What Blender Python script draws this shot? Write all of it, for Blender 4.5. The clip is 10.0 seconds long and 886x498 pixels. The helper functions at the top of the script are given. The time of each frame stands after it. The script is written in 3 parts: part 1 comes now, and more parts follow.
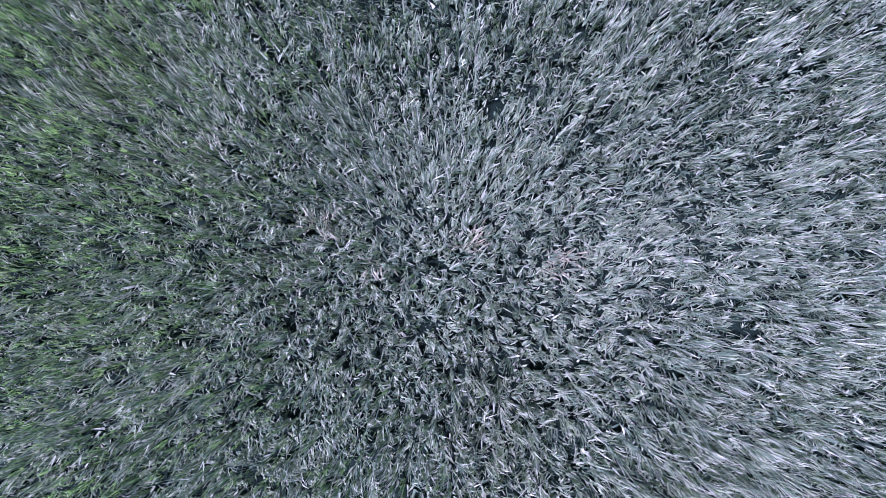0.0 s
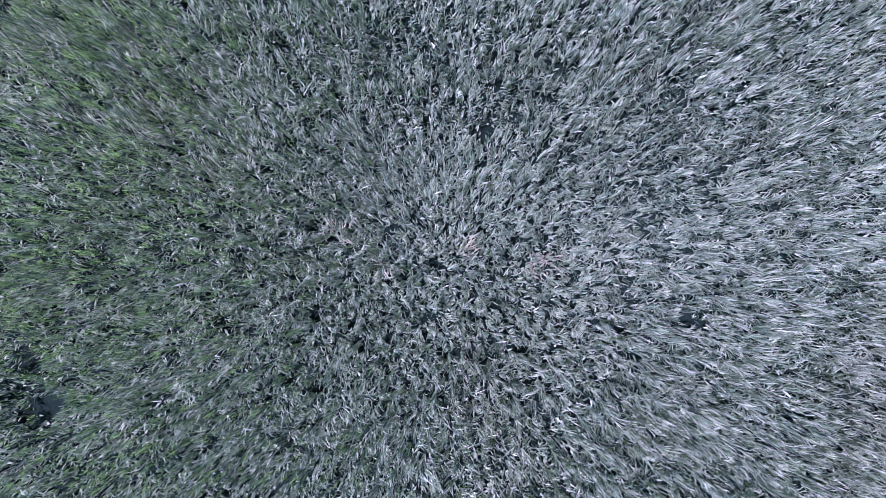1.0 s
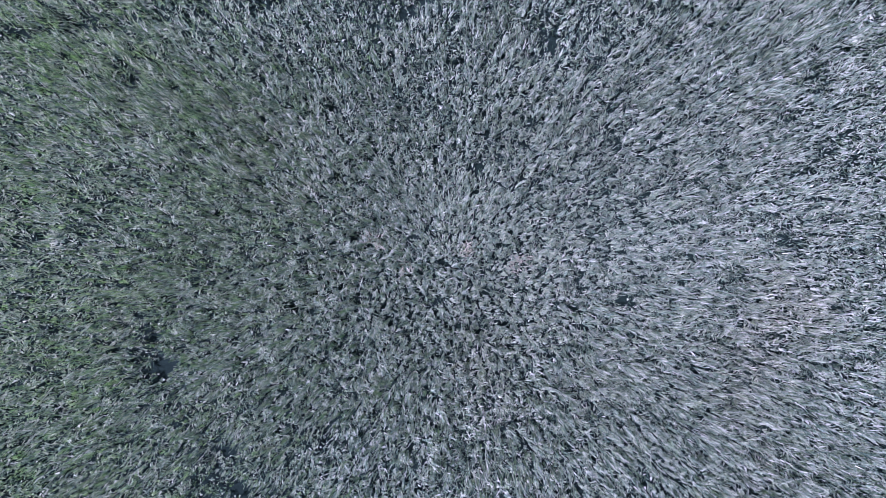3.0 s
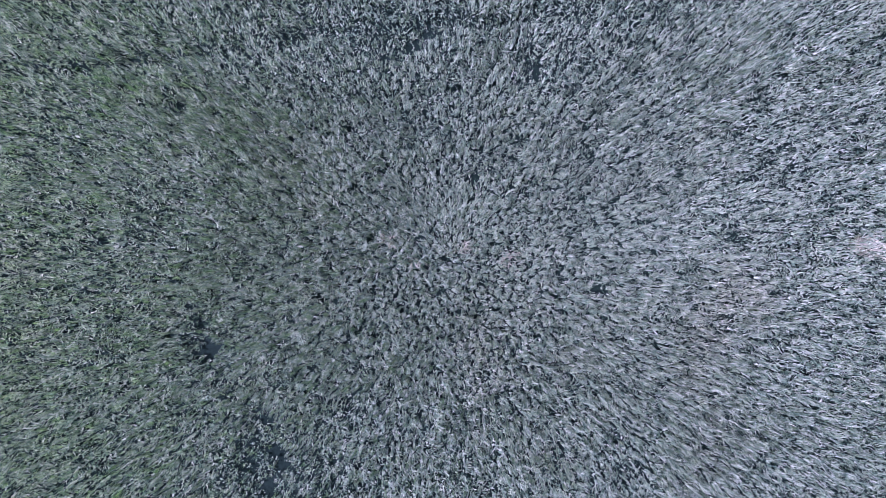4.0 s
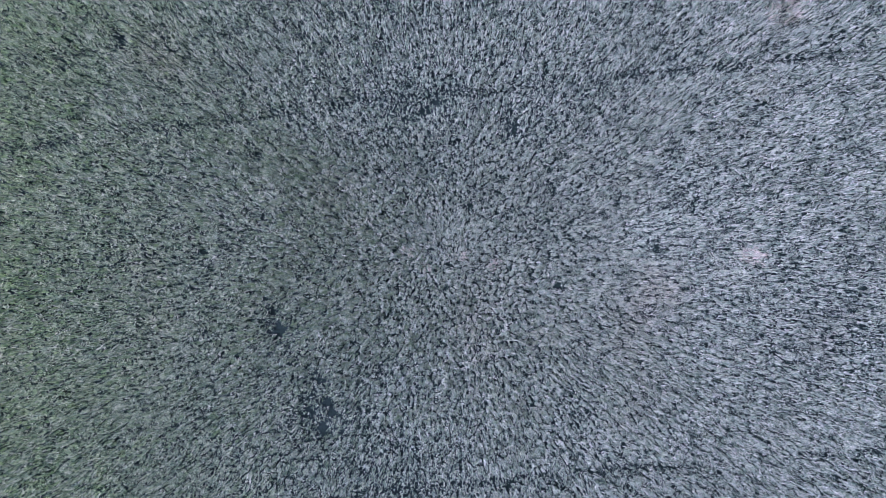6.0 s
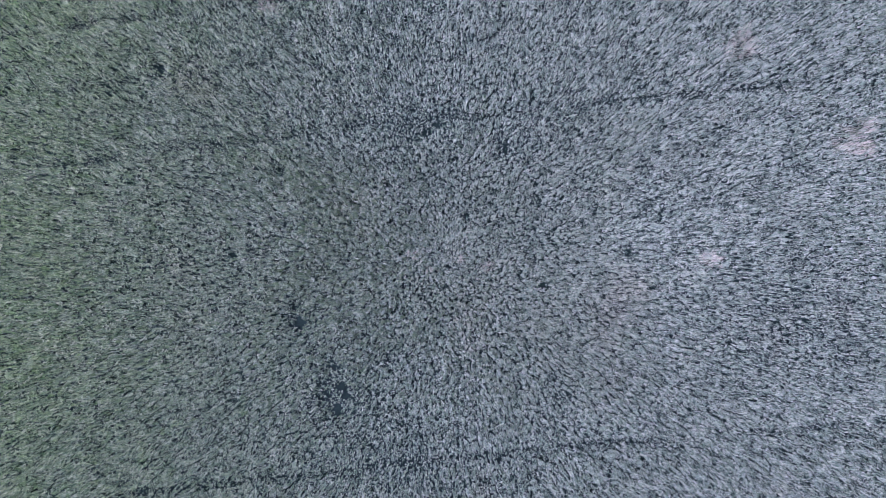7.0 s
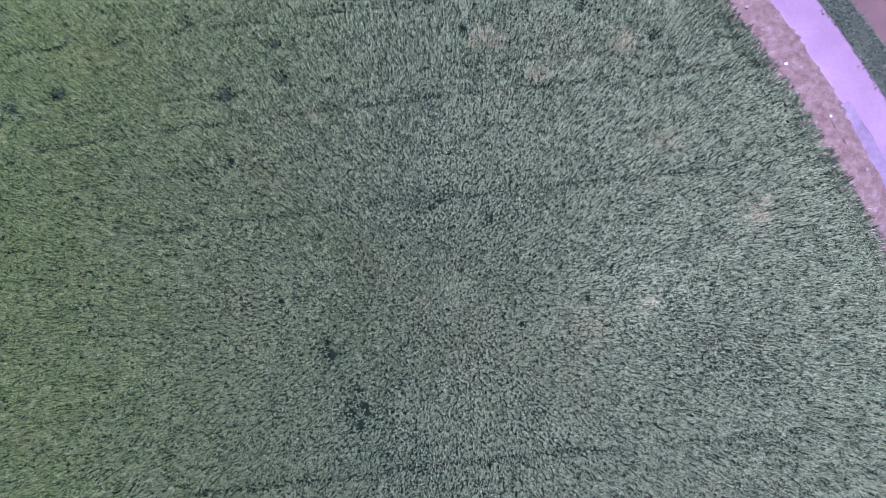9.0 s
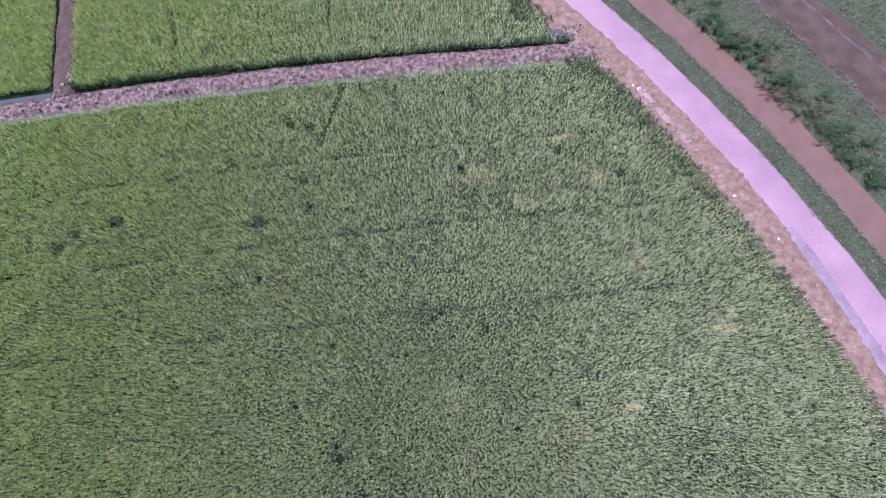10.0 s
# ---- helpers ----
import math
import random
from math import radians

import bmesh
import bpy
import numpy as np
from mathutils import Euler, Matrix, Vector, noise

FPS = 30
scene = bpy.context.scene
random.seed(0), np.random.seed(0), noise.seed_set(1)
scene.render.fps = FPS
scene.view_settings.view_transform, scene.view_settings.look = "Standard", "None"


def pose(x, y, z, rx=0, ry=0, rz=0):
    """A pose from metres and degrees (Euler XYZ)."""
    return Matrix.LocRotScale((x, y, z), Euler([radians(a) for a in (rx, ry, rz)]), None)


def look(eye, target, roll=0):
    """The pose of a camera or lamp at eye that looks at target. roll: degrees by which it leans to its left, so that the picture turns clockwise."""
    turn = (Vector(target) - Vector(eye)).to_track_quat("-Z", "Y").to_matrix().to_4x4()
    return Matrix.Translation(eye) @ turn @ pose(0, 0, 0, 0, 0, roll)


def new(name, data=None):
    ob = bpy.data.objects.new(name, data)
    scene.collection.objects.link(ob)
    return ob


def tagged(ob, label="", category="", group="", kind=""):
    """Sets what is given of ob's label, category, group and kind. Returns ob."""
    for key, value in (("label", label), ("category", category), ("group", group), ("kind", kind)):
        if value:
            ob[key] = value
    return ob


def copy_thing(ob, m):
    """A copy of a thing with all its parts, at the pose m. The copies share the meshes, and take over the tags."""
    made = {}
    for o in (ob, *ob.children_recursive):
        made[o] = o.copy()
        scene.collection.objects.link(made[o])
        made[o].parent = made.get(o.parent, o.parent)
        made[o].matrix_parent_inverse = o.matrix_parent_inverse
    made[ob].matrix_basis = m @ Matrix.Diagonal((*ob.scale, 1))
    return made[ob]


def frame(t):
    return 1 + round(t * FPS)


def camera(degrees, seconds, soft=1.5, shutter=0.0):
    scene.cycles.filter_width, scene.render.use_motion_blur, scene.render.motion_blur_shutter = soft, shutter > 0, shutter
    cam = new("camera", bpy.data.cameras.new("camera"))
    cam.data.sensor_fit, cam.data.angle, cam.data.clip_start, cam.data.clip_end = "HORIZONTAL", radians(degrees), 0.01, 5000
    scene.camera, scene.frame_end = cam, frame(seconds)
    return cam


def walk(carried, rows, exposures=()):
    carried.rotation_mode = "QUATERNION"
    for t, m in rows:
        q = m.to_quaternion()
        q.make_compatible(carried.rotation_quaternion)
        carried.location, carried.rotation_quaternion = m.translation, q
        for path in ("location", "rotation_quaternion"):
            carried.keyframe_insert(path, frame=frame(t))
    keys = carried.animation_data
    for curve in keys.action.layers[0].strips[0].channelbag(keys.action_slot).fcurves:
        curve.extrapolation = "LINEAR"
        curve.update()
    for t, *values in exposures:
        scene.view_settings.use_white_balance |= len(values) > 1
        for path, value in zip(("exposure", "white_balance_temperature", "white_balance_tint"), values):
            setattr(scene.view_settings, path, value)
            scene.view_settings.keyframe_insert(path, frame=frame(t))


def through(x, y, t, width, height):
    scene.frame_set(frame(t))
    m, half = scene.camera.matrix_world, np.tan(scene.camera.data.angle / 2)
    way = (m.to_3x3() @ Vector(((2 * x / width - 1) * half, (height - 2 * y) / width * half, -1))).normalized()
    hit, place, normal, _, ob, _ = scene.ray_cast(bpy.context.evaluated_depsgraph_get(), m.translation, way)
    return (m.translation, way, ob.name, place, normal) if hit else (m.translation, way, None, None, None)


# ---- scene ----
cam = camera(86.3, 10.0, soft=0.8)
PATH = [
    (0, -0.000, -0.000, 6.249, 3.348, 1.053, 0.000),
    (0.5, 0.021, 0.113, 6.800, 2.326, 0.934, 0.049),
    (1, 0.049, 0.147, 7.406, 2.021, 1.169, -0.006),
    (1.5, 0.107, 0.144, 8.023, 2.041, 1.541, 0.003),
    (2, 0.016, 0.172, 8.681, 1.807, 1.051, -0.033),
    (2.5, -0.010, 0.088, 9.432, 2.411, 1.119, -0.113),
    (2.7, -0.008, 0.053, 9.772, 2.617, 1.165, -0.146),
    (3.8, -0.036, -0.006, 11.731, 2.099, 1.060, -0.923),
    (4, -0.050, 0.013, 12.145, 1.985, 1.061, -0.951),
    (4.5, -0.041, 0.091, 13.236, 1.709, 1.181, -0.995),
    (5, -0.009, 0.134, 14.391, 1.750, 1.298, -1.009),
    (5.5, -0.008, 0.135, 15.590, 1.870, 1.400, -1.062),
    (5.7, -0.016, 0.139, 16.094, 1.921, 1.403, -1.050),
    (6.8, -0.064, 0.178, 18.709, 2.075, 1.030, -0.971),
    (7, -0.072, 0.187, 19.247, 2.076, 1.020, -0.995),
    (7.5, -0.082, 0.194, 20.520, 2.082, 0.934, -1.068),
    (8, -0.054, 0.104, 21.878, 2.325, 0.995, -1.234),
    (8.5, 0.032, -0.065, 23.283, 3.251, 1.235, -1.359),
    (9, 0.141, -0.248, 24.928, 8.280, 1.454, -1.258),
    (9.5, 0.261, -0.371, 26.571, 14.812, 1.769, -1.318),
    (10, 0.340, -0.463, 28.305, 20.600, 1.848, -1.267),
]
walk(
    cam,
    [(t, pose(*row)) for t, *row in PATH],
    exposures=[
        (0.0, 1.42, 4700, 64),
        (2.5, 1.42, 4700, 64),
        (5.0, 1.42, 4700, 64),
        (8.0, 1.42, 4740, 63),
        (8.5, 1.42, 4800, 56),
        (9.0, 1.42, 4980, 46),
        (9.5, 1.45, 5220, 38),
        (10.0, 1.5, 5580, 31),
    ],
)

# ---- light: bright haze, low soft sun from the west ----
SUN_AZ, SUN_EL = radians(262), radians(67)  # azimuth from north towards east
world = bpy.data.worlds.new("sky")
scene.world = world
world.use_nodes = True
wn = world.node_tree
sky = wn.nodes.new("ShaderNodeTexSky")
sky.sky_type = "NISHITA"
sky.sun_disc = False
sky.sun_elevation, sky.sun_rotation = SUN_EL, SUN_AZ
sky.air_density, sky.dust_density = 1.0, 2.0
wn.links.new(sky.outputs[0], wn.nodes["Background"].inputs[0])
wn.nodes["Background"].inputs[1].default_value = 0.05

sun_data = bpy.data.lights.new("sun", "SUN")
sun_data.energy, sun_data.angle, sun_data.color = 5.0, radians(3), (1.0, 0.95, 0.88)
sun = new("sun", sun_data)
sun_dir = Vector((math.sin(SUN_AZ) * math.cos(SUN_EL), math.cos(SUN_AZ) * math.cos(SUN_EL), math.sin(SUN_EL)))
sun.matrix_world = look(sun_dir * 60, (0, 0, 0))


# ---- materials ----
def node_material(name):
    m = bpy.data.materials.new(name)
    m.use_nodes = True
    nt = m.node_tree
    return m, nt, nt.nodes["Principled BSDF"]


def ramp(nt, source, stops):
    r = nt.nodes.new("ShaderNodeValToRGB")
    while len(r.color_ramp.elements) < len(stops):
        r.color_ramp.elements.new(0.5)
    for e, (at, col) in zip(r.color_ramp.elements, stops):
        e.position, e.color = at, (*col, 1)
    nt.links.new(source, r.inputs[0])
    return r.outputs[0]


def ground_noise(nt, scale, detail=4.0, rough=0.6):
    """Noise in metres of the world: features of about 1/scale."""
    g = nt.nodes.new("ShaderNodeNewGeometry")
    n = nt.nodes.new("ShaderNodeTexNoise")
    n.inputs["Scale"].default_value = scale
    n.inputs["Detail"].default_value = detail
    n.inputs["Roughness"].default_value = rough
    nt.links.new(g.outputs["Position"], n.inputs["Vector"])
    return n.outputs["Fac"]


def mix(nt, fac, a, b, mode="MIX"):
    m = nt.nodes.new("ShaderNodeMix")
    m.data_type, m.blend_type = "RGBA", mode
    if isinstance(fac, float):
        m.inputs[0].default_value = fac
    else:
        nt.links.new(fac, m.inputs[0])
    for socket, v in ((m.inputs[6], a), (m.inputs[7], b)):
        if isinstance(v, tuple):
            socket.default_value = (*v, 1)
        else:
            nt.links.new(v, socket)
    return m.outputs[2]


def bumped(nt, bsdf, height, strength, distance):
    b = nt.nodes.new("ShaderNodeBump")
    b.inputs["Strength"].default_value, b.inputs["Distance"].default_value = strength, distance
    nt.links.new(height, b.inputs["Height"])
    nt.links.new(b.outputs[0], bsdf.inputs["Normal"])


def leaf_material(name, stops, dry, dry_from, rough=0.45, through=0.25, spec=0.5, lens_cast=False):
    """Blades: each its own tone, with yellowing in patches metres wide, and light coming through."""
    m, nt, b = node_material(name)
    g = nt.nodes.new("ShaderNodeNewGeometry")
    tone = ramp(nt, g.outputs["Random Per Island"], stops)
    patch = ramp(nt, ground_noise(nt, 0.22, 3.0), [(dry_from, (0, 0, 0)), (dry_from + 0.2, (0.35, 0.35, 0.35))])
    col = mix(nt, patch, tone, dry)
    col = mix(nt, 0.5, col, ramp(nt, ground_noise(nt, 1.3, 2.0), [(0.3, (0.72, 0.8, 0.78)), (0.7, (1.0, 1.0, 1.0))]), "MULTIPLY")
    col = mix(nt, 1.0, col, ramp(nt, ground_noise(nt, 6.0, 3.0, 0.75), [(0.34, (0.43, 0.47, 0.49)), (0.64, (1.45, 1.41, 1.38))]), "MULTIPLY")
    if lens_cast:
        # the lens's colour cast put into the leaf colour: yellower green westwards
        sep, west = nt.nodes.new("ShaderNodeSeparateXYZ"), nt.nodes.new("ShaderNodeMapRange")
        nt.links.new(g.outputs["Position"], sep.inputs[0])
        nt.links.new(sep.outputs["X"], west.inputs["Value"])
        west.inputs["From Min"].default_value, west.inputs["From Max"].default_value = -2.0, -20.0
        west.inputs["To Max"].default_value = 0.52
        broken = mix(nt, 1.0, west.outputs["Result"], ramp(nt, ground_noise(nt, 0.3, 4.0), [(0.25, (0.6, 0.6, 0.6)), (0.6, (1, 1, 1))]), "MULTIPLY")
        col = mix(nt, broken, col, mix(nt, 1.0, col, (1.12, 1.12, 0.56), "MULTIPLY"))
    nt.links.new(col, b.inputs["Base Color"])
    b.inputs["Roughness"].default_value = rough
    b.inputs["Specular IOR Level"].default_value = spec
    t = nt.nodes.new("ShaderNodeBsdfTranslucent")
    nt.links.new(mix(nt, 1.0, col, (0.85, 1.4, 0.4), "MULTIPLY"), t.inputs[0])
    s = nt.nodes.new("ShaderNodeMixShader")
    s.inputs[0].default_value = through
    nt.links.new(b.outputs[0], s.inputs[1])
    nt.links.new(t.outputs[0], s.inputs[2])
    nt.links.new(s.outputs[0], nt.nodes["Material Output"].inputs[0])
    return m


def earth_material(name, stops, scale, fine, rough=0.9, bump=0.6, mottle=0.6, spec=0.3):
    m, nt, b = node_material(name)
    col = ramp(nt, ground_noise(nt, scale, 5.0), stops)
    col = mix(nt, mottle, col, ramp(nt, ground_noise(nt, fine, 3.0), [(0.3, (0.55, 0.55, 0.55)), (0.65, (1, 1, 1))]), "MULTIPLY")
    nt.links.new(col, b.inputs["Base Color"])
    b.inputs["Roughness"].default_value = rough
    b.inputs["Specular IOR Level"].default_value = spec
    bumped(nt, b, ground_noise(nt, fine * 0.6, 6.0), bump, 0.05)
    return m


M_CROP = leaf_material(
    "crop_leaf",
    [(0.0, (0.075, 0.115, 0.07)), (0.3, (0.16, 0.21, 0.125)), (0.55, (0.26, 0.295, 0.165)), (0.8, (0.35, 0.365, 0.24)), (1.0, (0.44, 0.43, 0.31))],
    (0.34, 0.28, 0.17), 0.6, 0.6, 0.34, 0.17, True,
)
M_GRASS = leaf_material(
    "verge_grass",
    [(0.0, (0.052, 0.07, 0.046)), (0.6, (0.075, 0.094, 0.062)), (1.0, (0.1, 0.114, 0.077))],
    (0.12, 0.1, 0.06), 0.6, 0.6, 0.2, 0.3,
)
M_WEED = leaf_material(
    "weed_leaf",
    [(0.0, (0.02, 0.04, 0.022)), (0.7, (0.04, 0.07, 0.038)), (1.0, (0.07, 0.1, 0.058))],
    (0.07, 0.075, 0.045), 0.62, 0.6, 0.2, 0.15,
)
M_STRAW = leaf_material(
    "dry_stalk", [(0.0, (0.14, 0.1, 0.07)), (1.0, (0.36, 0.28, 0.2))], (0.3, 0.22, 0.15), 0.5, 0.8, 0.1, 0.2
)
M_WITHER = leaf_material(
    "withered_rice_leaf", [(0.0, (0.22, 0.2, 0.11)), (1.0, (0.42, 0.38, 0.24))], (0.33, 0.28, 0.18), 0.5, 0.7, 0.2, 0.2
)
M_DRY = leaf_material(
    "withered_leaf", [(0.0, (0.03, 0.027, 0.02)), (1.0, (0.1, 0.085, 0.06))], (0.09, 0.07, 0.05), 0.5, 0.8, 0.1, 0.2
)
# wet mud, taken near black: the shade under the leaves is in its colour
M_SHADED_MUD = earth_material("shaded_field_mud", [(0.3, (0.005, 0.009, 0.006)), (0.7, (0.011, 0.018, 0.012))], 1.2, 14, 1.0, 0.6, 0.6, 0.0)
M_FAR = earth_material("far_fields", [(0.35, (0.035, 0.05, 0.022)), (0.65, (0.08, 0.1, 0.042))], 0.05, 3.0)
M_BUND = earth_material("bund_earth", [(0.34, (0.028, 0.021, 0.02)), (0.5, (0.085, 0.06, 0.062)), (0.66, (0.16, 0.115, 0.125))], 3.0, 16, 0.95, 1.0)
M_SHOULDER = earth_material("shoulder_earth", [(0.3, (0.075, 0.048, 0.04)), (0.5, (0.11, 0.074, 0.064)), (0.64, (0.14, 0.1, 0.093)), (0.74, (0.18, 0.135, 0.135))], 2.4, 16, 0.95, 0.9)
M_ROAD = earth_material("road_surface", [(0.3, (0.132, 0.085, 0.122)), (0.55, (0.16, 0.105, 0.147)), (0.75, (0.18, 0.123, 0.166))], 0.35, 5, 0.9, 0.12, 0.2)
M_EDGE = earth_material("worn_edge_earth", [(0.35, (0.105, 0.078, 0.112)), (0.65, (0.15, 0.115, 0.155))], 1.0, 9, 0.9, 0.4, 0.4)
M_TRACK = earth_material("bare_track_earth", [(0.3, (0.028, 0.019, 0.017)), (0.7, (0.055, 0.038, 0.035))], 0.8, 7, 0.95, 0.6)
M_MARGIN = earth_material("margin_mud", [(0.38, (0.018, 0.022, 0.018)), (0.66, (0.07, 0.07, 0.068))], 1.3, 9, 0.7, 0.5)
M_LIP = earth_material("pale_dry_earth", [(0.3, (0.035, 0.026, 0.026)), (0.7, (0.07, 0.054, 0.055))], 1.5, 9, 0.95, 0.6)
M_SPILL = earth_material("spilled_earth", [(0.3, (0.13, 0.088, 0.088)), (0.7, (0.215, 0.16, 0.165))], 2.2, 12, 0.95, 0.9)
M_BANK = earth_material("bank_earth", [(0.3, (0.018, 0.025, 0.015)), (0.7, (0.042, 0.05, 0.032))], 1.5, 8, 0.95, 0.6)
M_STONE = earth_material("pale_stone", [(0.3, (0.1, 0.075, 0.075)), (0.7, (0.2, 0.16, 0.16))], 6, 30, 0.85, 0.5)
M_GREY = earth_material("grey_rubble", [(0.3, (0.018, 0.017, 0.018)), (0.7, (0.075, 0.07, 0.072))], 6, 30, 0.9, 0.5)
M_DEAD = earth_material("dead_wood", [(0.3, (0.025, 0.02, 0.018)), (0.7, (0.06, 0.046, 0.04))], 8, 40, 0.9, 0.4)
M_LITTER = earth_material("white_plastic", [(0.3, (0.4, 0.39, 0.42)), (0.7, (0.52, 0.51, 0.53))], 4, 20, 0.5, 0.4)


def water_material(name, col):
    m, nt, b = node_material(name)
    nt.links.new(ramp(nt, ground_noise(nt, 0.7, 4.0), [(0.3, tuple(c * 0.8 for c in col)), (0.7, col)]), b.inputs["Base Color"])
    b.inputs["Roughness"].default_value = 0.22
    bumped(nt, b, ground_noise(nt, 5.0, 3.0), 0.12, 0.02)
    return m


M_CANAL = water_material("muddy_water", (0.095, 0.061, 0.055))
M_POND = water_material("ditch_water", (0.04, 0.045, 0.055))

# ---- plan: the lanes beside the field, and the earth bund across it ----
RNG = np.random.default_rng(7)
ROAD_FIT = np.array([-0.00685, -0.3132, 25.46])  # x over y of the road's edge towards the field
BUND_S = np.polyfit([-32.6, -24.4, -11.9, 0.65, 10.7], [21.1, 22.2, 23.55, 24.4, 24.9], 2)
BUND_N = np.polyfit([-33.2, -24.9, -12.1, 0.7, 9.6], [23.1, 24.2, 25.4, 26.0, 26.4], 2)


def straight_on(coeffs, v, low, high):
    """The fitted curve, going straight on beyond its ends."""
    c = np.clip(v, low, high)
    return np.polyval(coeffs, c) + np.polyval(np.polyder(coeffs), c) * (v - c)


def road_x(y):
    return straight_on(ROAD_FIT, y, -2, 34)


def road_off(x, y):
    """How far a place lies beyond the road's field-side edge (negative: towards the field)."""
    slope = (road_x(y + 0.5) - road_x(y - 0.5))
    return (x - road_x(y)) / np.sqrt(1 + slope**2)


def south_y(x):
    return straight_on(BUND_S, x, -36, 12)


def north_y(x):
    return straight_on(BUND_N, x, -36, 12)


def cross_x(y):
    """The middle of the small bund that runs north from the main one."""
    return -28.75 - (y - 24.0) * 0.215


def value_noise(x, y, size, seed):
    """Smooth noise from 0 to 1 with lumps of that many metres."""
    table = np.random.default_rng(seed).random((256, 256))
    u, v = x / size, y / size
    i, j = np.floor(u).astype(int), np.floor(v).astype(int)
    fu, fv = u - i, v - j
    fu, fv = fu * fu * (3 - 2 * fu), fv * fv * (3 - 2 * fv)
    a, b = table[i % 256, j % 256], table[(i + 1) % 256, j % 256]
    c, d = table[i % 256, (j + 1) % 256], table[(i + 1) % 256, (j + 1) % 256]
    return (a * (1 - fu) + b * fu) * (1 - fv) + (c * (1 - fu) + d * fu) * fv


# ---- mesh helpers ----
def array_mesh(name, verts, faces_by_size, materials, material_index=None, smooth=False):
    """A mesh from arrays: verts (n, 3) and a list of face arrays, each (m, corners)."""
    me = bpy.data.meshes.new(name)
    me.vertices.add(len(verts))
    me.vertices.foreach_set("co", np.ascontiguousarray(verts, np.float32).ravel())
    loops = np.concatenate([f.ravel() for f in faces_by_size]).astype(np.int32)
    totals = np.concatenate([np.full(len(f), f.shape[1]) for f in faces_by_size]).astype(np.int32)
    me.loops.add(len(loops))
    me.loops.foreach_set("vertex_index", loops)
    me.polygons.add(len(totals))
    me.polygons.foreach_set("loop_start", np.r_[0, np.cumsum(totals)[:-1]].astype(np.int32))
    me.polygons.foreach_set("loop_total", totals)
    for m in materials:
        me.materials.append(m)
    if material_index is not None:
        me.polygons.foreach_set("material_index", material_index.astype(np.int32))
    me.update(calc_edges=True)
    me.polygons.foreach_set("use_smooth", np.full(len(totals), smooth))
    return me


def part(name, bm, material, parent=None, label=""):
    """Links a bmesh as one mesh object, under a thing or a part where one is given."""
    me = bpy.data.meshes.new(name)
    bm.to_mesh(me)
    bm.free()
    me.materials.append(material)
    ob = new(name, me)
    if parent:
        ob.parent = parent
    return tagged(ob, label)


def grid_faces(rows, cols):
    i, j = np.meshgrid(np.arange(rows - 1), np.arange(cols - 1), indexing="ij")
    a = (i * cols + j).ravel()
    return np.stack([a, a + 1, a + cols + 1, a + cols], 1)


def ribbon(name, points, profile, material, lumps=0.0, wave=0.0, seed=1, lump_size=0.35, smooth=True):
    """A strip along a line: profile gives (offset to the right, height); its rims wander by wave."""
    p = np.array(points, float)
    t = np.gradient(p, axis=0)
    t /= np.linalg.norm(t, axis=1)[:, None]
    right = np.stack([t[:, 1], -t[:, 0]], 1)
    off, z = np.array(profile, float).T
    xy = p[:, None] + right[:, None] * off[None, :, None]
    if wave:
        for k in range(len(off)):
            side = 0 if k < len(off) / 2 else 50
            w = value_noise(p[:, 0], p[:, 1] + side, 1.6, seed) + 0.5 * value_noise(p[:, 0], p[:, 1] + side, 0.5, seed + 1) - 0.75
            xy[:, k] += right * (w * wave)[:, None]
    zz = np.broadcast_to(z, xy.shape[:2]).copy()
    if lumps:
        n = value_noise(xy[..., 0], xy[..., 1], lump_size, seed + 2) + 0.6 * value_noise(xy[..., 0], xy[..., 1], lump_size * 0.4, seed + 3) - 0.8
        zz += lumps * n * np.where(np.arange(len(off)) % (len(off) - 1) == 0, 0.3, 1)
    verts = np.concatenate([xy, zz[..., None]], 2).reshape(-1, 3)
    return new(name, array_mesh(name, verts, [grid_faces(len(p), len(off))], [material], smooth=smooth))


def profile_between(a, b, n, height):
    """n steps from offset a to b, with the height given by a function of 0..1."""
    return [(a + (b - a) * k / n, height(k / n)) for k in range(n + 1)]


def road_line(step):
    y = np.arange(-24.0, 52.0, step)
    return np.stack([road_x(y), y], 1)


def bund_line(x0, x1, step):
    x = np.arange(x0, x1, step)
    return np.stack([x, (south_y(x) + north_y(x)) / 2], 1)


# ---- the ground: one sheet to the horizon, with the banks and the ditches in it ----
def ground_height(x, y):
    off = road_off(x, y)
    z = 0.05 * (value_noise(x, y, 1.2, 21) - 0.5)
    z = z + np.interp(off, [-2.4, -0.9, 0.3, 1.8, 3.6, 4.45, 5.3, 6.25, 7.0, 9.5, 11.2, 12.0, 14.6, 15.4], [-0.02, 0.2, 0.24, 0.26, 0.22, -0.35, -0.45, -0.35, 0.2, 0.3, 0.2, 0.1, 0.1, 0.0])
    mid = (south_y(x) + north_y(x)) / 2
    z = z + np.where(off < -2.6, np.interp(np.abs(y - mid), [0.3, 1.0], [0.02, 0.0]), 0)
    z = z + np.where(y > mid, np.interp(np.abs(x - cross_x(y)), [0.4, 1.1], [0.02, 0.0]), 0)
    pond = (x < -29.4) & (y > mid)
    return z - np.where(pond, np.interp(np.abs(y - mid - 0.75), [0.3, 0.8], [0.3, 0.0]), 0)


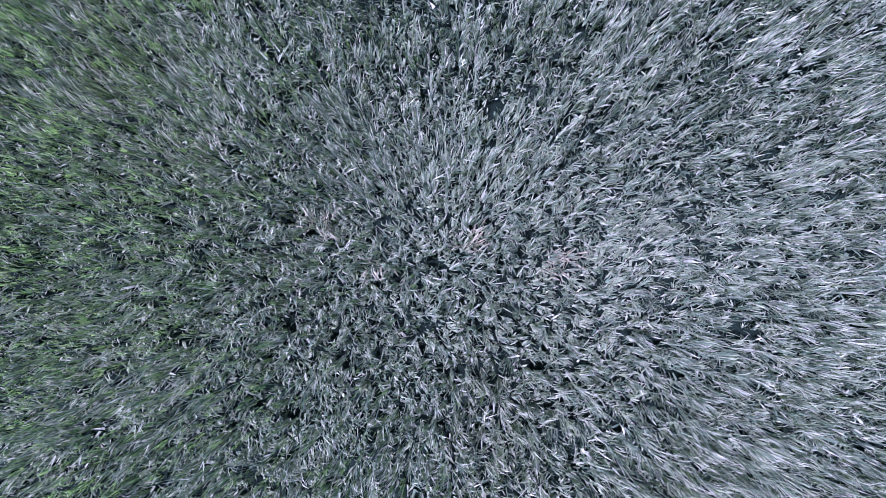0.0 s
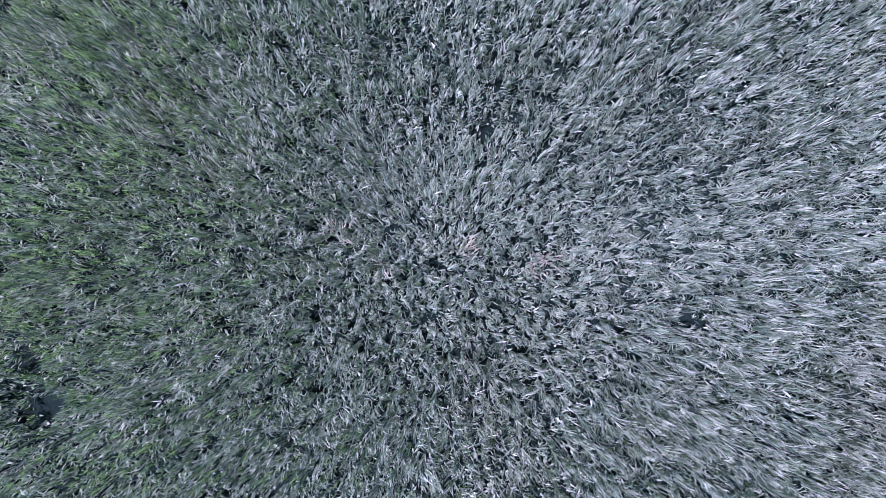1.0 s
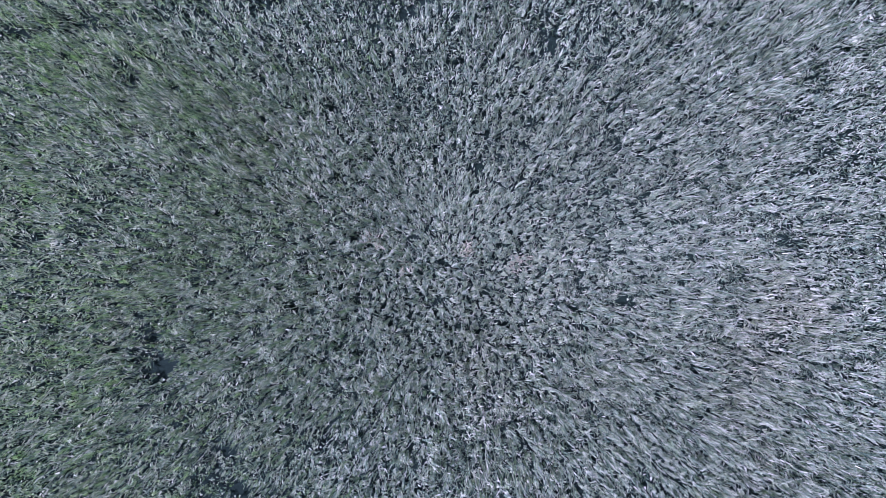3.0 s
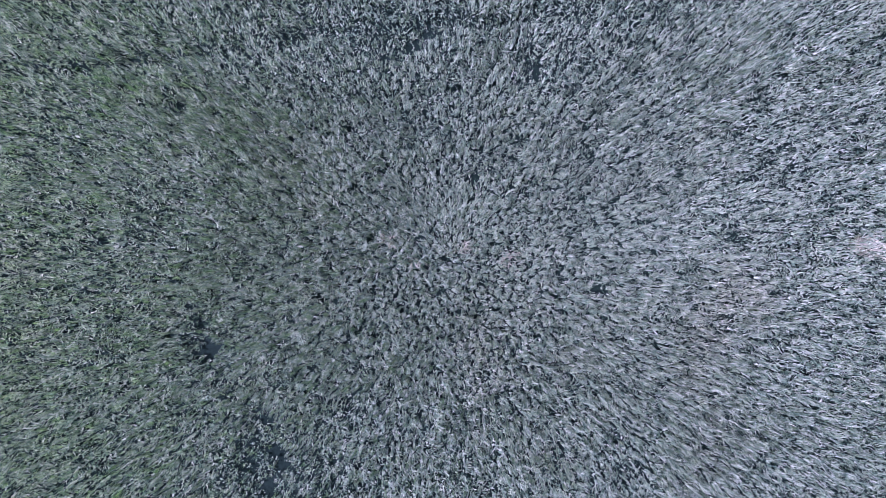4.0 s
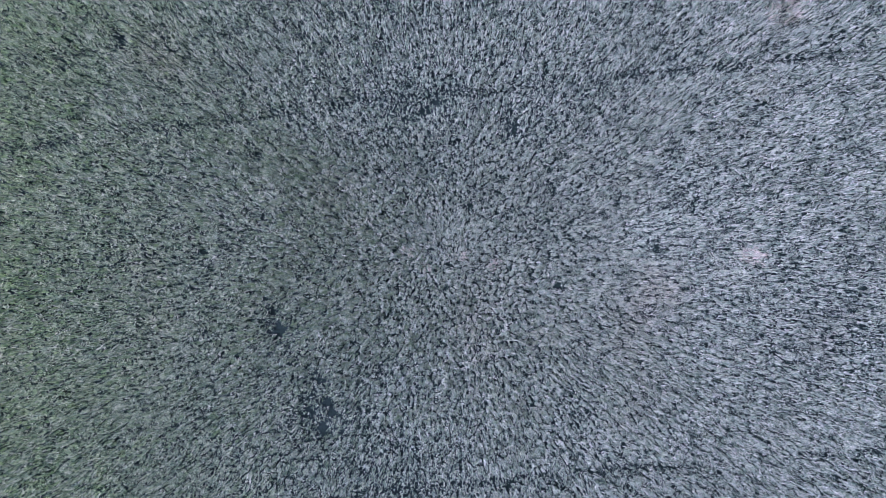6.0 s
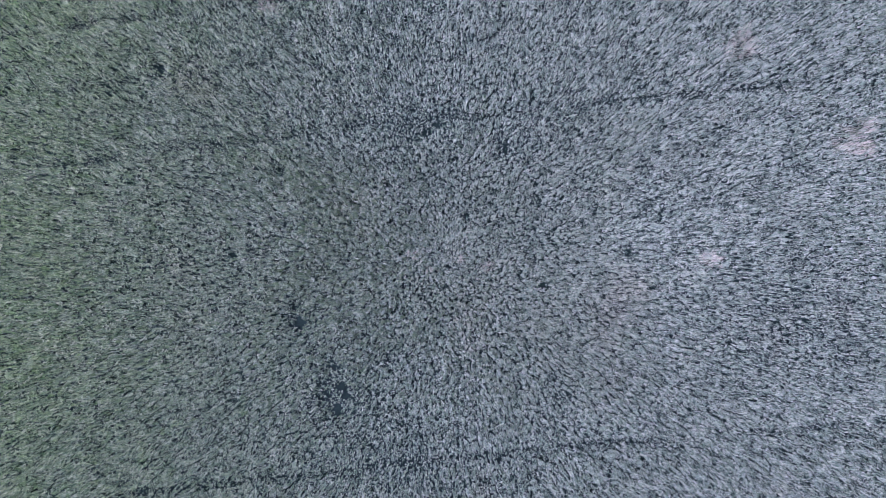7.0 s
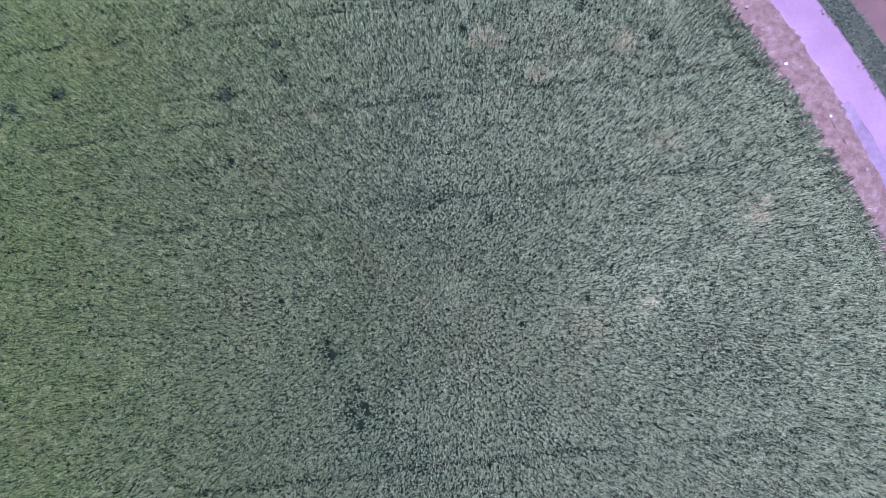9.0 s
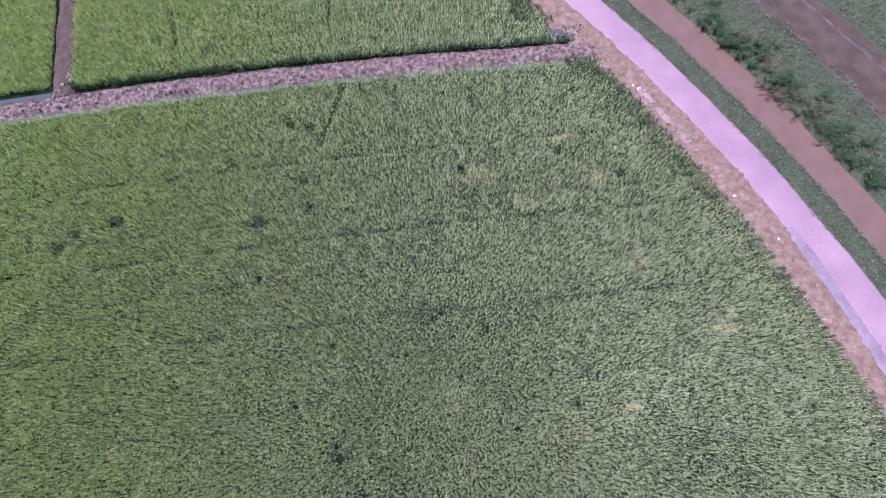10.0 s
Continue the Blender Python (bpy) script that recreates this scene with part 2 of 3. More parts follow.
xs = np.r_[-2400, -900, -400, -180, -90, np.arange(-50, 44.01, 0.47), 80, 180, 400, 900, 2400]
ys = np.r_[-2400, -900, -400, -180, -60, np.arange(-24, 46.01, 0.47), 90, 180, 400, 900, 2400]
gx, gy = np.meshgrid(xs, ys, indexing="ij")
inside = (gx > -51) & (gx < 45) & (gy > -25) & (gy < 47)
gz = np.where(inside, ground_height(np.clip(gx, -50, 44), np.clip(gy, -24, 46)), 0.0)
faces = grid_faces(len(xs), len(ys))
far = (~inside.ravel()[faces]).any(1)
# the mud's near-black colour holds the shade between the plants
ground = new("ground", array_mesh("ground", np.stack([gx, gy, gz], -1).reshape(-1, 3), [faces], [M_SHADED_MUD, M_FAR], far, True))
tagged(ground, "wet field mud with the standing crop's shade in its colour", "ground", kind="structure")

# ---- lanes beside the field ----
tagged(ribbon("dirt_shoulder", road_line(0.15), profile_between(-2.4, 0.15, 16, lambda u: 0.04 + 0.31 * min(1, u * 1.6)), M_SHOULDER, 0.09, 0.25, 31, 0.24),
       "bare reddish-brown earth shoulder between crop and road", "shoulder", kind="structure")
tagged(ribbon("road", road_line(0.2), [(-0.06, 0.2), (0.0, 0.365), (0.15, 0.38), (0.6, 0.395), (1.0, 0.4), (1.4, 0.395), (2.05, 0.375), (2.2, 0.355), (2.26, 0.2)], M_ROAD, 0.012, 0.13, 41, 0.8),
       "pale pinkish compacted dirt farm road", "road", kind="structure")
wy = np.arange(-24.0, 11.0, 0.2)
wide = np.clip((10.5 - wy) / 7.5, 0, 1)
tagged(ribbon("worn_road_edge", np.stack([road_x(wy) + 0.25 - 0.55 * wide, wy], 1), [(-0.5, 0.3), (-0.36, 0.39), (-0.2, 0.41), (0.0, 0.405), (0.2, 0.385), (0.45, 0.36)], M_EDGE, 0.012, 0.16, 43, 0.5),
       "pale lilac-grey worn strip along the road's edge", "road edge", kind="structure")
tagged(ribbon("canal_water", road_line(0.6), [(3.95, -0.06), (5.3, -0.06), (6.8, -0.06)], M_CANAL),
       "muddy brown water standing in an irrigation canal", "water", kind="structure")
tagged(ribbon("dirt_track", road_line(0.3), profile_between(11.2, 15.6, 12, lambda u: 0.2 + 0.03 * math.sin(u * 12)), M_TRACK, 0.06, 0.5, 51),
       "bare brown earth track beyond the canal bank", "track", kind="structure")
tagged(ribbon("ditch_water", np.stack([np.arange(-60, -29.3, 0.4), (lambda v: (south_y(v) + north_y(v)) / 2 + 0.75)(np.arange(-60, -29.3, 0.4))], 1), [(-0.55, -0.06), (0.0, -0.06), (0.55, -0.06)], M_POND),
       "grey-blue water in a narrow field ditch", "water", kind="structure")

tagged(ribbon("verge", road_line(0.3), [(2.1, 0.33), (2.5, 0.35), (2.8, 0.35), (3.2, 0.34), (3.5, 0.32), (3.8, 0.2), (4.05, 0.04), (4.35, -0.25)], M_BANK, 0.05, 0.15, 81),
       "dark earth verge under rough grass beside the road", "verge", kind="structure")
tagged(ribbon("canal_bank", road_line(0.3), [(6.35, -0.25), (6.65, 0.06), (7.0, 0.3), (7.5, 0.33), (8.0, 0.35), (8.7, 0.37), (9.5, 0.39), (10.4, 0.35), (10.9, 0.32), (11.3, 0.22)], M_BANK, 0.06, 0.2, 83),
       "dark earth canal bank under rough grass and shrubs", "bank", kind="structure")

tagged(ribbon("far_bank", road_line(0.4), [(15.3, 0.08), (15.7, 0.12), (17.0, 0.1), (20.0, 0.09), (26.0, 0.08)], M_BANK, 0.06, 0.3, 85),
       "dark green rough ground beyond the bare track", "bank", kind="structure")
tagged(ribbon("track_ridge", road_line(0.2), profile_between(14.38, 14.6, 4, lambda u: 0.17 + 0.13 * math.sin(math.pi * u)), M_LIP, 0.05, 0.35, 87, 0.3),
       "pale low earth ridge along the bare track", "ridge", kind="structure")
tagged(ribbon("track_ridge", road_line(0.2), profile_between(10.95, 11.5, 4, lambda u: 0.19 + 0.09 * math.sin(math.pi * u)), M_LIP, 0.05, 0.5, 89, 0.3),
       "pale low earth ridge between bank grass and bare track", "ridge", kind="structure")

# ---- earth bunds ----
def crown(u):
    """The bund across: a flat trodden top, with a steeper side towards the lower field."""
    return 0.03 + 0.25 * min(1.0, u * 4.2) ** 0.8 * min(1.0, (1 - u) * 3.0) ** 0.9


tagged(ribbon("earth_bund", bund_line(-52, 12.2, 0.06), profile_between(-0.8, 0.8, 26, crown), M_BUND, 0.1, 0.2, 61, 0.17),
       "trodden earth bund of crumbly pinkish soil between fields", "bund", kind="structure")
tagged(ribbon("mud_margin", bund_line(-52, 9.5, 0.2), [(0.6, 0.05), (0.82, 0.06), (0.98, 0.05), (1.15, 0.0)], M_MARGIN, 0.05, 0.35, 63, 0.3),
       "narrow strip of pale grey mud at the bund's foot", "mud", kind="structure")
cy = np.arange(23.2, 52, 0.12)
tagged(ribbon("earth_bund", np.stack([cross_x(cy), cy], 1), profile_between(-0.8, 0.8, 12, lambda u: 0.04 + 0.24 * math.sin(math.pi * u) ** 0.6), M_TRACK, 0.16, 0.25, 71, 0.3),
       "low brown earth bund running between two crop fields", "bund", kind="structure")

# ---- crop ----
# Gaps where single clumps are missing: x, y, radius.
GAPS = [
    (-6.25, -2.0, 0.34), (-4.8, -3.8, 0.3), (-5.05, -4.3, 0.22), (-4.6, -4.6, 0.24), (-5.2, -4.9, 0.26), (-4.4, -5.0, 0.2), (-6.5, -1.35, 0.2), (-9.0, 0.8, 0.25), (-7.0, 4.2, 0.25),
    (2.07, 4.85, 0.3), (-2.6, 3.5, 0.18), (3.6, -0.65, 0.2), (-2.7, -3.5, 0.22), (4.55, 1.0, 0.16), (0.55, 2.25, 0.18),
    (-9.1, 13.2, 0.42), (-11.9, 8.55, 0.3), (-21.9, 12.7, 0.55), (-24.5, 11.9, 0.5), (-25.4, 11.0, 0.45), (-12.4, 12.3, 0.5),
    (-11.0, 19.9, 0.35), (-9.5, 19.6, 0.35), (-9.65, 15.3, 0.35), (7.5, 17.0, 0.35), (1.0, 15.9, 0.3), (-14.7, 16.8, 0.35),
    (11.5, 15.0, 0.3), (-4.75, -5.5, 0.28), (7.0, 0.6, 0.25), (-1.0, 5.7, 0.3), (-0.5, 6.0, 0.22), (-1.6, 5.4, 0.2),
]
# Furrows pressed along the field, by where they cross x = 0, and how deep.
FURROWS = [(6.1, 0.8), (11.75, 0.65), (17.6, 0.5), (-7.35, 0.6), (9.2, 0.35), (13.4, 0.35), (2.6, 0.2), (-12.5, 0.4)]
# Narrow walked lines that run into the field from the bund: x and y of both ends.
TRAILS = [(-7.35, 22.9, -8.7, 18.0), (-3.6, 22.9, -3.45, 20.8), (1.8, 22.6, 1.95, 20.9), (-8.9, 31.5, -8.7, 28.3), (-21.6, 31.0, -20.4, 27.2)]
# Thinner, lower growth: x, y, radius.
THIN = [(-4.9, -4.4, 1.6), (-1.0, 5.6, 1.7), (13.7, -2.1, 2.2), (-2.4, -7.0, 1.8), (3.8, -4.9, 1.2), (-5.8, -1.6, 1.0)]


def crop_state(x, y):
    """How tall the crop stands at places (0: none grows there)."""
    off = road_off(x, y)
    rim = -2.2 + 0.35 * (value_noise(x, y, 1.8, 31) - 0.5)
    south = (y < south_y(x) - 0.12 - 0.3 * value_noise(x, y, 0.9, 32)) & (off < rim)
    north = (y > north_y(x) + 0.1) & (off < rim - 0.2) & (np.abs(x - cross_x(y)) > 0.85)
    north &= ~((x > 8.0) & (y < 28.3) & (off > -3.2))
    north &= ~((x < -29.4) & (y < north_y(x) + 0.5))
    h = np.where(south | north, 1.0, 0.0)
    rise = 0.88 + 0.2 * (value_noise(x, y, 2.6, 3) - 0.5) + 0.22 * (value_noise(x, y, 0.7, 4) - 0.5) + 0.3 * (value_noise(x, y, 0.2, 10) - 0.5)
    for px, py, r in THIN:
        d = np.hypot(x - px, y - py) / r
        rise = rise - 0.3 * np.exp(-d * d) * (0.4 + 1.2 * value_noise(x, y, 0.5, 5))
    for y0, deep in FURROWS:
        d = np.abs(y - (y0 + 0.085 * x - 0.0006 * x * x) - 0.25 * (value_noise(x, y, 3.0, 6) - 0.5))
        broken = np.clip(2.6 * value_noise(x, y, 0.8, int(y0 * 10) + 200) - 0.75, 0, 1)
        rise = rise - 0.98 * deep * broken * np.exp(-((d / 0.16) ** 2)) * (south > 0)
    for ax, ay, bx, by in TRAILS:
        u = np.clip(((x - ax) * (bx - ax) + (y - ay) * (by - ay)) / ((bx - ax) ** 2 + (by - ay) ** 2), 0, 1)
        d = np.hypot(x - ax - u * (bx - ax), y - ay - u * (by - ay))
        rise = rise - 0.8 * np.exp(-((d / 0.17) ** 2))
    for px, py, r in GAPS:
        d = np.hypot(x - px, (y - py)) / r * (0.75 + 0.6 * value_noise(x, y, 0.25, 8))
        h = np.where((d < 0.7) & (value_noise(x * 7, y * 7, 1.0, 9) > 0.26), 0.0, h)
        rise = rise - 0.5 * np.exp(-((0.8 * d) ** 3))
    return h * np.clip(rise, 0.3, 1.2)


PLANT_GAP = 0.095
LOTS = np.random.default_rng(5).random((512, 512, 4))


def hills(box, hole=None, ragged=0.0, gap=PLANT_GAP, inner=1.0):
    """Plants set out on one wandering lattice, inside a box and outside an inner one; ragged, inner: how far their limits wander."""
    i, j = np.meshgrid(
        np.arange(math.floor((box[0] - 2 * ragged) / gap), math.ceil((box[1] + 2 * ragged) / gap)),
        np.arange(math.floor((box[2] - 2 * ragged) / gap), math.ceil((box[3] + 2 * ragged) / gap)),
        indexing="ij",
    )
    i, j = i.ravel(), j.ravel()
    lot = LOTS[i % 512, j % 512]
    x, y = (i + 0.76 * (lot[:, 0] - 0.5)) * gap, (j + 0.76 * (lot[:, 1] - 0.5)) * gap
    w = 2 * value_noise(x, y, 1.3, 14) + 2 * lot[:, 2] - 2

    def within(limits, wander):
        return (x > limits[0] + wander * w) & (x < limits[1] - wander * w) & (y > limits[2] + wander * w) & (y < limits[3] - wander * w)

    keep = within(box, ragged)
    if hole:
        keep &= ~within(hole, inner)
    return x[keep], y[keep]


SHAPES = {  # corners across each blade's length, and the faces between them
    4: ([(0, 1, 3, 2), (2, 3, 5, 4)], [(4, 5, 6)], 7),
    3: ([(0, 1, 3, 2)], [(2, 3, 4)], 5),
    2: ([], [(0, 1, 2)], 3),
}


def blades(x, y, z, length, az, lean, bend, width, twist, knots):
    """Arrays of bent, tapered blades: vertices, and faces by number of corners."""
    n = len(x)
    p = np.stack([x, y, z], 1)
    d = np.stack([np.cos(az), np.sin(az), np.zeros(n)], 1)
    side = np.stack([-np.sin(az) * np.cos(twist), np.cos(az) * np.cos(twist), np.sin(twist)], 1)
    line = [p]
    for k in range(knots - 1):
        a = lean + bend * (0.72 if knots == 2 else ((k + 0.5) / (knots - 1)) ** 1.5)
        step = (length / (knots - 1))[:, None]
        p = p + step * (np.sin(a)[:, None] * d + np.array([0, 0, 1.0]) * np.cos(a)[:, None])
        line.append(p)
    wide = {4: (0.7, 1.0, 0.75), 3: (0.8, 1.0), 2: (1.0,)}[knots]
    verts = []
    for k, w in enumerate(wide):
        s = side * (width * w / 2)[:, None]
        verts += [line[k] - s, line[k] + s]
    verts.append(line[-1])
    quads, tris, count = SHAPES[knots]
    start = (np.arange(n) * count)[:, None]
    out = []
    if quads:
        out.append(np.concatenate([start + np.array(q) for q in quads]))
    out.append(np.concatenate([start + np.array(q) for q in tris]))
    return np.stack(verts, 1).reshape(-1, 3), out


def stand(name, x, y, height, per_hill, spread, width, knots, material, reach=(0.36, 0.6), wild=1.0, uneven=0.28, missing=0.0, locked=0.85, fill=0.0, lift=0.0):
    """One mesh of blades in hills, each with its own lean; fill: the share of broad lower leaves under the others."""
    keep = (height > 0) & (RNG.random(len(x)) >= missing)
    x, y, height = x[keep], y[keep], height[keep]
    n = len(x) * per_hill
    height = height * RNG.uniform(1.08 - uneven, 1.08, len(x))
    hx, hy, hh = (np.repeat(v, per_hill) for v in (x, y, height))
    r = np.abs(RNG.normal(0, spread, n))
    length = RNG.uniform(*reach, n) * np.clip(hh, 0.4, 1.2)
    # each lock of leaves has its own lean, much like that of the locks next to it
    flow = 2 * math.pi * value_noise(x, y, 0.35, 12) + RNG.normal(0, 0.7, len(x)) + 5.0 * value_noise(x, y, 0.12, 13)
    az = np.where(RNG.random(n) < locked, np.repeat(flow, per_hill) + RNG.normal(0, 0.38, n), RNG.uniform(0, 2 * math.pi, n))
    lean = np.radians((np.repeat(RNG.gamma(2.0, 4.0, len(x)), per_hill) + RNG.gamma(2.0, 2.6, n)) * wild)
    bend = np.radians(np.clip(np.repeat(RNG.normal(18, 14, len(x)), per_hill) + RNG.normal(9, 16, n), -8, 110) * wild)
    # leaves bowed outwards, as if brushed, in one small patch
    bowed = np.exp(-(((hx + 0.2) / 1.3) ** 2) - ((hy - 1.2) / 0.9) ** 2)
    az = np.where(RNG.random(n) < 0.55 * bowed, np.arctan2(hy - 0.15, hx + 0.2) + RNG.normal(0, 0.3, n), az)
    lean = lean + np.radians(8) * bowed
    lower = RNG.random(n) < fill
    length = np.where(lower, 0.7 * length, length)
    lean = np.where(lower, lean + np.radians(28), lean)
    width = np.where(lower, 1.9 * width, width)
    top = 0.86 * hh * np.where(lower, RNG.uniform(0.35, 0.6, n), 1.03 - 0.45 * RNG.random(n) ** 1.3)
    z = np.maximum(top - length * 0.9, 0.03) + ground_height(hx, hy) + lift
    bx, by = hx + r * np.cos(az), hy + r * np.sin(az)
    v, f = blades(bx, by, z, length, az, lean, bend, width * RNG.uniform(0.7, 1.3, n), RNG.normal(0, 0.5, n), knots)
    return new(name, array_mesh(name, v, f, [material]))


NEAR, MIDDLE = (-6.8, 6.4, -3.8, 4.6), (-25.0, 23.5, -13.0, 17.5)
CROP_LABEL = "dense green standing rice crop with some yellowing leaves"
SOUTH, NORTH, OUTER = (-37, 26, -12, 25.4), (-38.5, 12, 22, 35.5), (-50, 26, -24, 46)
# blades for each plant, their width, knots and length: finer where the camera begins its climb
for keep_in, leave_out, ragged, inner, per_hill, width, knots, reach in (
    (NEAR, None, 2.0, 0.0, 16, 0.0128, 3, (0.18, 0.35)),
    (MIDDLE, NEAR, 2.0, 2.0, 9, 0.0215, 2, (0.14, 0.26)),
    (SOUTH, MIDDLE, 0.0, 2.0, 6, 0.03, 2, (0.17, 0.31)),
    (NORTH, None, 0.0, 0.0, 6, 0.032, 2, (0.2, 0.36)),
):
    x, y = hills(keep_in, leave_out, ragged, PLANT_GAP, inner)
    side = y > (south_y(x) + north_y(x)) / 2
    tall = np.where(side == (keep_in is NORTH), crop_state(x, y), 0)
    tagged(stand("rice_crop", x, y, tall, per_hill, 0.043, width, knots, M_CROP, reach, 0.86, 0.5, 0.004, 0.8, 0.2), CROP_LABEL, "crop", kind="stuff")
x, y = hills(OUTER, (-36.5, 27, -11.5, 35), 0.0, 0.4)
tagged(stand("rice_crop", x, y, crop_state(x, y), 14, 0.15, 0.07, 2, M_CROP, (0.2, 0.42)), CROP_LABEL, "crop", kind="stuff")

# withered clumps among the green
WITHERED = [(9.7, 14.8, 0.9), (2.3, 15.1, 0.9), (8.2, 17.8, 0.8), (16.1, 4.9, 0.8), (-1.66, 0.6, 0.2), (-3.44, 1.33, 0.22), (1.34, 0.14, 0.2), (10.1, 0.3, 0.4), (0.29, 0.4, 0.2), (-0.86, 0.15, 0.18), (5.0, 13.0, 0.6), (-7.5, 11.0, 0.5), (11.5, 9.0, 0.7)]
x, y = hills((-10, 18, -2, 20))
near = np.zeros(len(x))
for px, py, r in WITHERED:
    near = np.maximum(near, np.exp(-(((x - px) / r) ** 2 + ((y - py) / (0.7 * r)) ** 2) / 2.2))
dry = near * (0.3 + value_noise(x, y, 0.5, 28)) > 0.5
tagged(stand("withered_rice", x, y, np.where(dry, crop_state(x, y) * 0.97, 0), 4, 0.06, 0.016, 3, M_WITHER, (0.22, 0.42), 1.3),
       "withered pale straw-coloured rice leaves among green crop", "crop", kind="stuff")



def weed_clump(x, y, radius, seed):
    """Low dark weeds that have taken a gap in the crop: leafy shoots round several crowns."""
    rng = np.random.default_rng(seed)
    n = int(300 * radius * radius / 0.16)
    crowns = rng.normal(0, 0.45 * radius, (7, 2))
    at = crowns[rng.integers(0, 7, n)] + rng.normal(0, 0.22 * radius, (n, 2))
    v, f = blades(at[:, 0], at[:, 1], rng.uniform(0.08, 0.36, n), rng.uniform(0.1, 0.24, n), rng.uniform(0, 6.28, n), rng.uniform(0.4, 1.4, n), rng.uniform(0, 0.9, n), rng.uniform(0.015, 0.04, n), rng.normal(0, 0.5, n), 3)
    root, g = blades(at[:60, 0], at[:60, 1], np.full(60, -0.03), rng.uniform(0.25, 0.5, 60), rng.uniform(0, 6.28, 60), rng.uniform(0, 0.3, 60), rng.uniform(0, 0.3, 60), np.full(60, 0.012), rng.normal(0, 0.5, 60), 3)
    faces = [np.concatenate([p, q + len(v)]) for p, q in zip(f, g)]
    ob = new("weed_clump", array_mesh("weed_clump", np.concatenate([v, root]), faces, [M_WEED]))
    ob.location = (x, y, float(ground_height(np.array(x), np.array(y))))
    return tagged(ob, "dark green leafy weeds in a gap of the crop", "weed", "weeds in the crop")


for k, (px, py, r) in enumerate(GAPS):
    if r >= 0.35:
        weed_clump(px, py, 0.55 * r, 700 + k)

# ---- rank grass along the bund and on the lanes' banks ----
x, y = hills((-40, 9.5, 22, 28.5), None, 0.0, 0.13)
near_edge = (np.abs(y - north_y(x) - 0.12 - 0.2 * value_noise(x, y, 1.5, 15)) < 0.24) & (np.abs(x - cross_x(y)) > 0.7) & (value_noise(x, y, 0.7, 16) > 0.34) & ((x > -29.4) | (y > north_y(x) + 0.6))
tagged(stand("edge_grass", x, y, np.where(near_edge, 0.62 + 0.3 * value_noise(x, y, 0.8, 17), 0), 16, 0.07, 0.024, 3, M_WEED, (0.35, 0.6), 1.3),
       "rank dark green grass at the edge of the bund", "grass", kind="stuff")
x, y = hills((4, 27, -14, 34), None, 0.0, 0.16)
off = road_off(x, y)
band = (off < -2.0) & (off > -2.75 - 1.9 * value_noise(x, y, 2.2, 25) * np.clip((y - 4) / 14, 0, 1)) & ((y < south_y(x)) | (y > 28.5)) & (value_noise(x, y, 0.6, 26) > 0.24)
tagged(stand("edge_grass", x, y, np.where(band, 0.68 + 0.25 * value_noise(x, y, 0.8, 27), 0), 14, 0.07, 0.02, 3, M_WEED, (0.22, 0.42), 1.1),
       "rank dark green grass where crop meets the shoulder", "grass", kind="stuff")
x, y = hills((6, 46, -8, 40), None, 0.0, 0.2)
off = road_off(x, y)
rim = 0.8 * (value_noise(x, y, 1.3, 18) - 0.5)
bank = ((off > 2.12 + 0.5 * rim) & (off < 4.15 + 0.5 * rim)) | ((off > 6.5 + 0.7 * rim) & (off < 11.4 + rim)) | ((off > 15.5 + 0.5 * rim) & (off < 26))
tagged(stand("bank_grass", x, y, np.where(bank, 0.2 + np.where((off > 6) & (off < 8.6), 0.3, 0.1) * value_noise(x, y, 1.1, 19), 0), 11, 0.1, 0.028, 2, M_GRASS, (0.22, 0.4), 1.7, lift=0.08),
       "dull green rough grass on the canal banks", "grass", kind="stuff")
x, y = hills((-45, 26, -14, 34), None, 0.0, 0.3)
off = road_off(x, y)
mid = (south_y(x) + north_y(x)) / 2
tuft = ((off > -1.5) & (off < -0.15) & (value_noise(x, y, 0.8, 22) > 0.66)) | ((np.abs(y - mid) < 0.8) & (off < -1.0) & (value_noise(x, y, 0.6, 23) > 0.58))
tagged(stand("dry_tufts", x, y, np.where(tuft, 0.32, 0), 14, 0.07, 0.016, 2, M_STRAW, (0.3, 0.7), 2.2),
       "dry straw-coloured grass tufts on bare earth", "grass", kind="stuff")


# ---- single things ----
def stone(name, x, y, size, material, label, category, flat=0.6, sink=0.25, group=""):
    bm = bmesh.new()
    bmesh.ops.create_icosphere(bm, subdivisions=2, radius=0.5)
    seed = Vector((x, y, size * 7))
    for v in bm.verts:
        n = v.co.normalized()
        v.co = n * (0.5 + 0.16 * noise.noise(n * 1.6 + seed) + 0.07 * noise.noise(n * 4 + seed))
        v.co = Vector((v.co.x * size, v.co.y * size * 0.8, v.co.z * size * flat))
    ob = part(name, bm, material)
    ob.location = (x, y, lane_top(x, y) + size * flat * (0.5 - sink))
    ob.rotation_euler = (0, 0, RNG.uniform(0, 6.28))
    return tagged(ob, label, category, group)


def lane_top(x, y):
    off = float(road_off(np.array(x), np.array(y)))
    if 0.1 <= off < 2.2:
        return 0.38
    if -2.4 < off < 0.1:
        return 0.04 + 0.31 * min(1, (off + 2.4) / 2.55 * 1.6)
    heap = math.hypot((x - 9.4) / 1.4, (y - 27.3) / 0.8)
    if heap < 1:
        return float(ground_height(np.array(x), np.array(y))) + 0.04 + 0.18 * (1 - heap * heap)
    if 11.2 < off < 15.6:
        return 0.2
    if abs(x - cross_x(y)) < 0.75 and y > 23.4:
        return 0.22
    return float(ground_height(np.array(x), np.array(y))) + (0.24 if abs(y - (south_y(x) + north_y(x)) / 2) < 0.8 and off < -1 else 0)


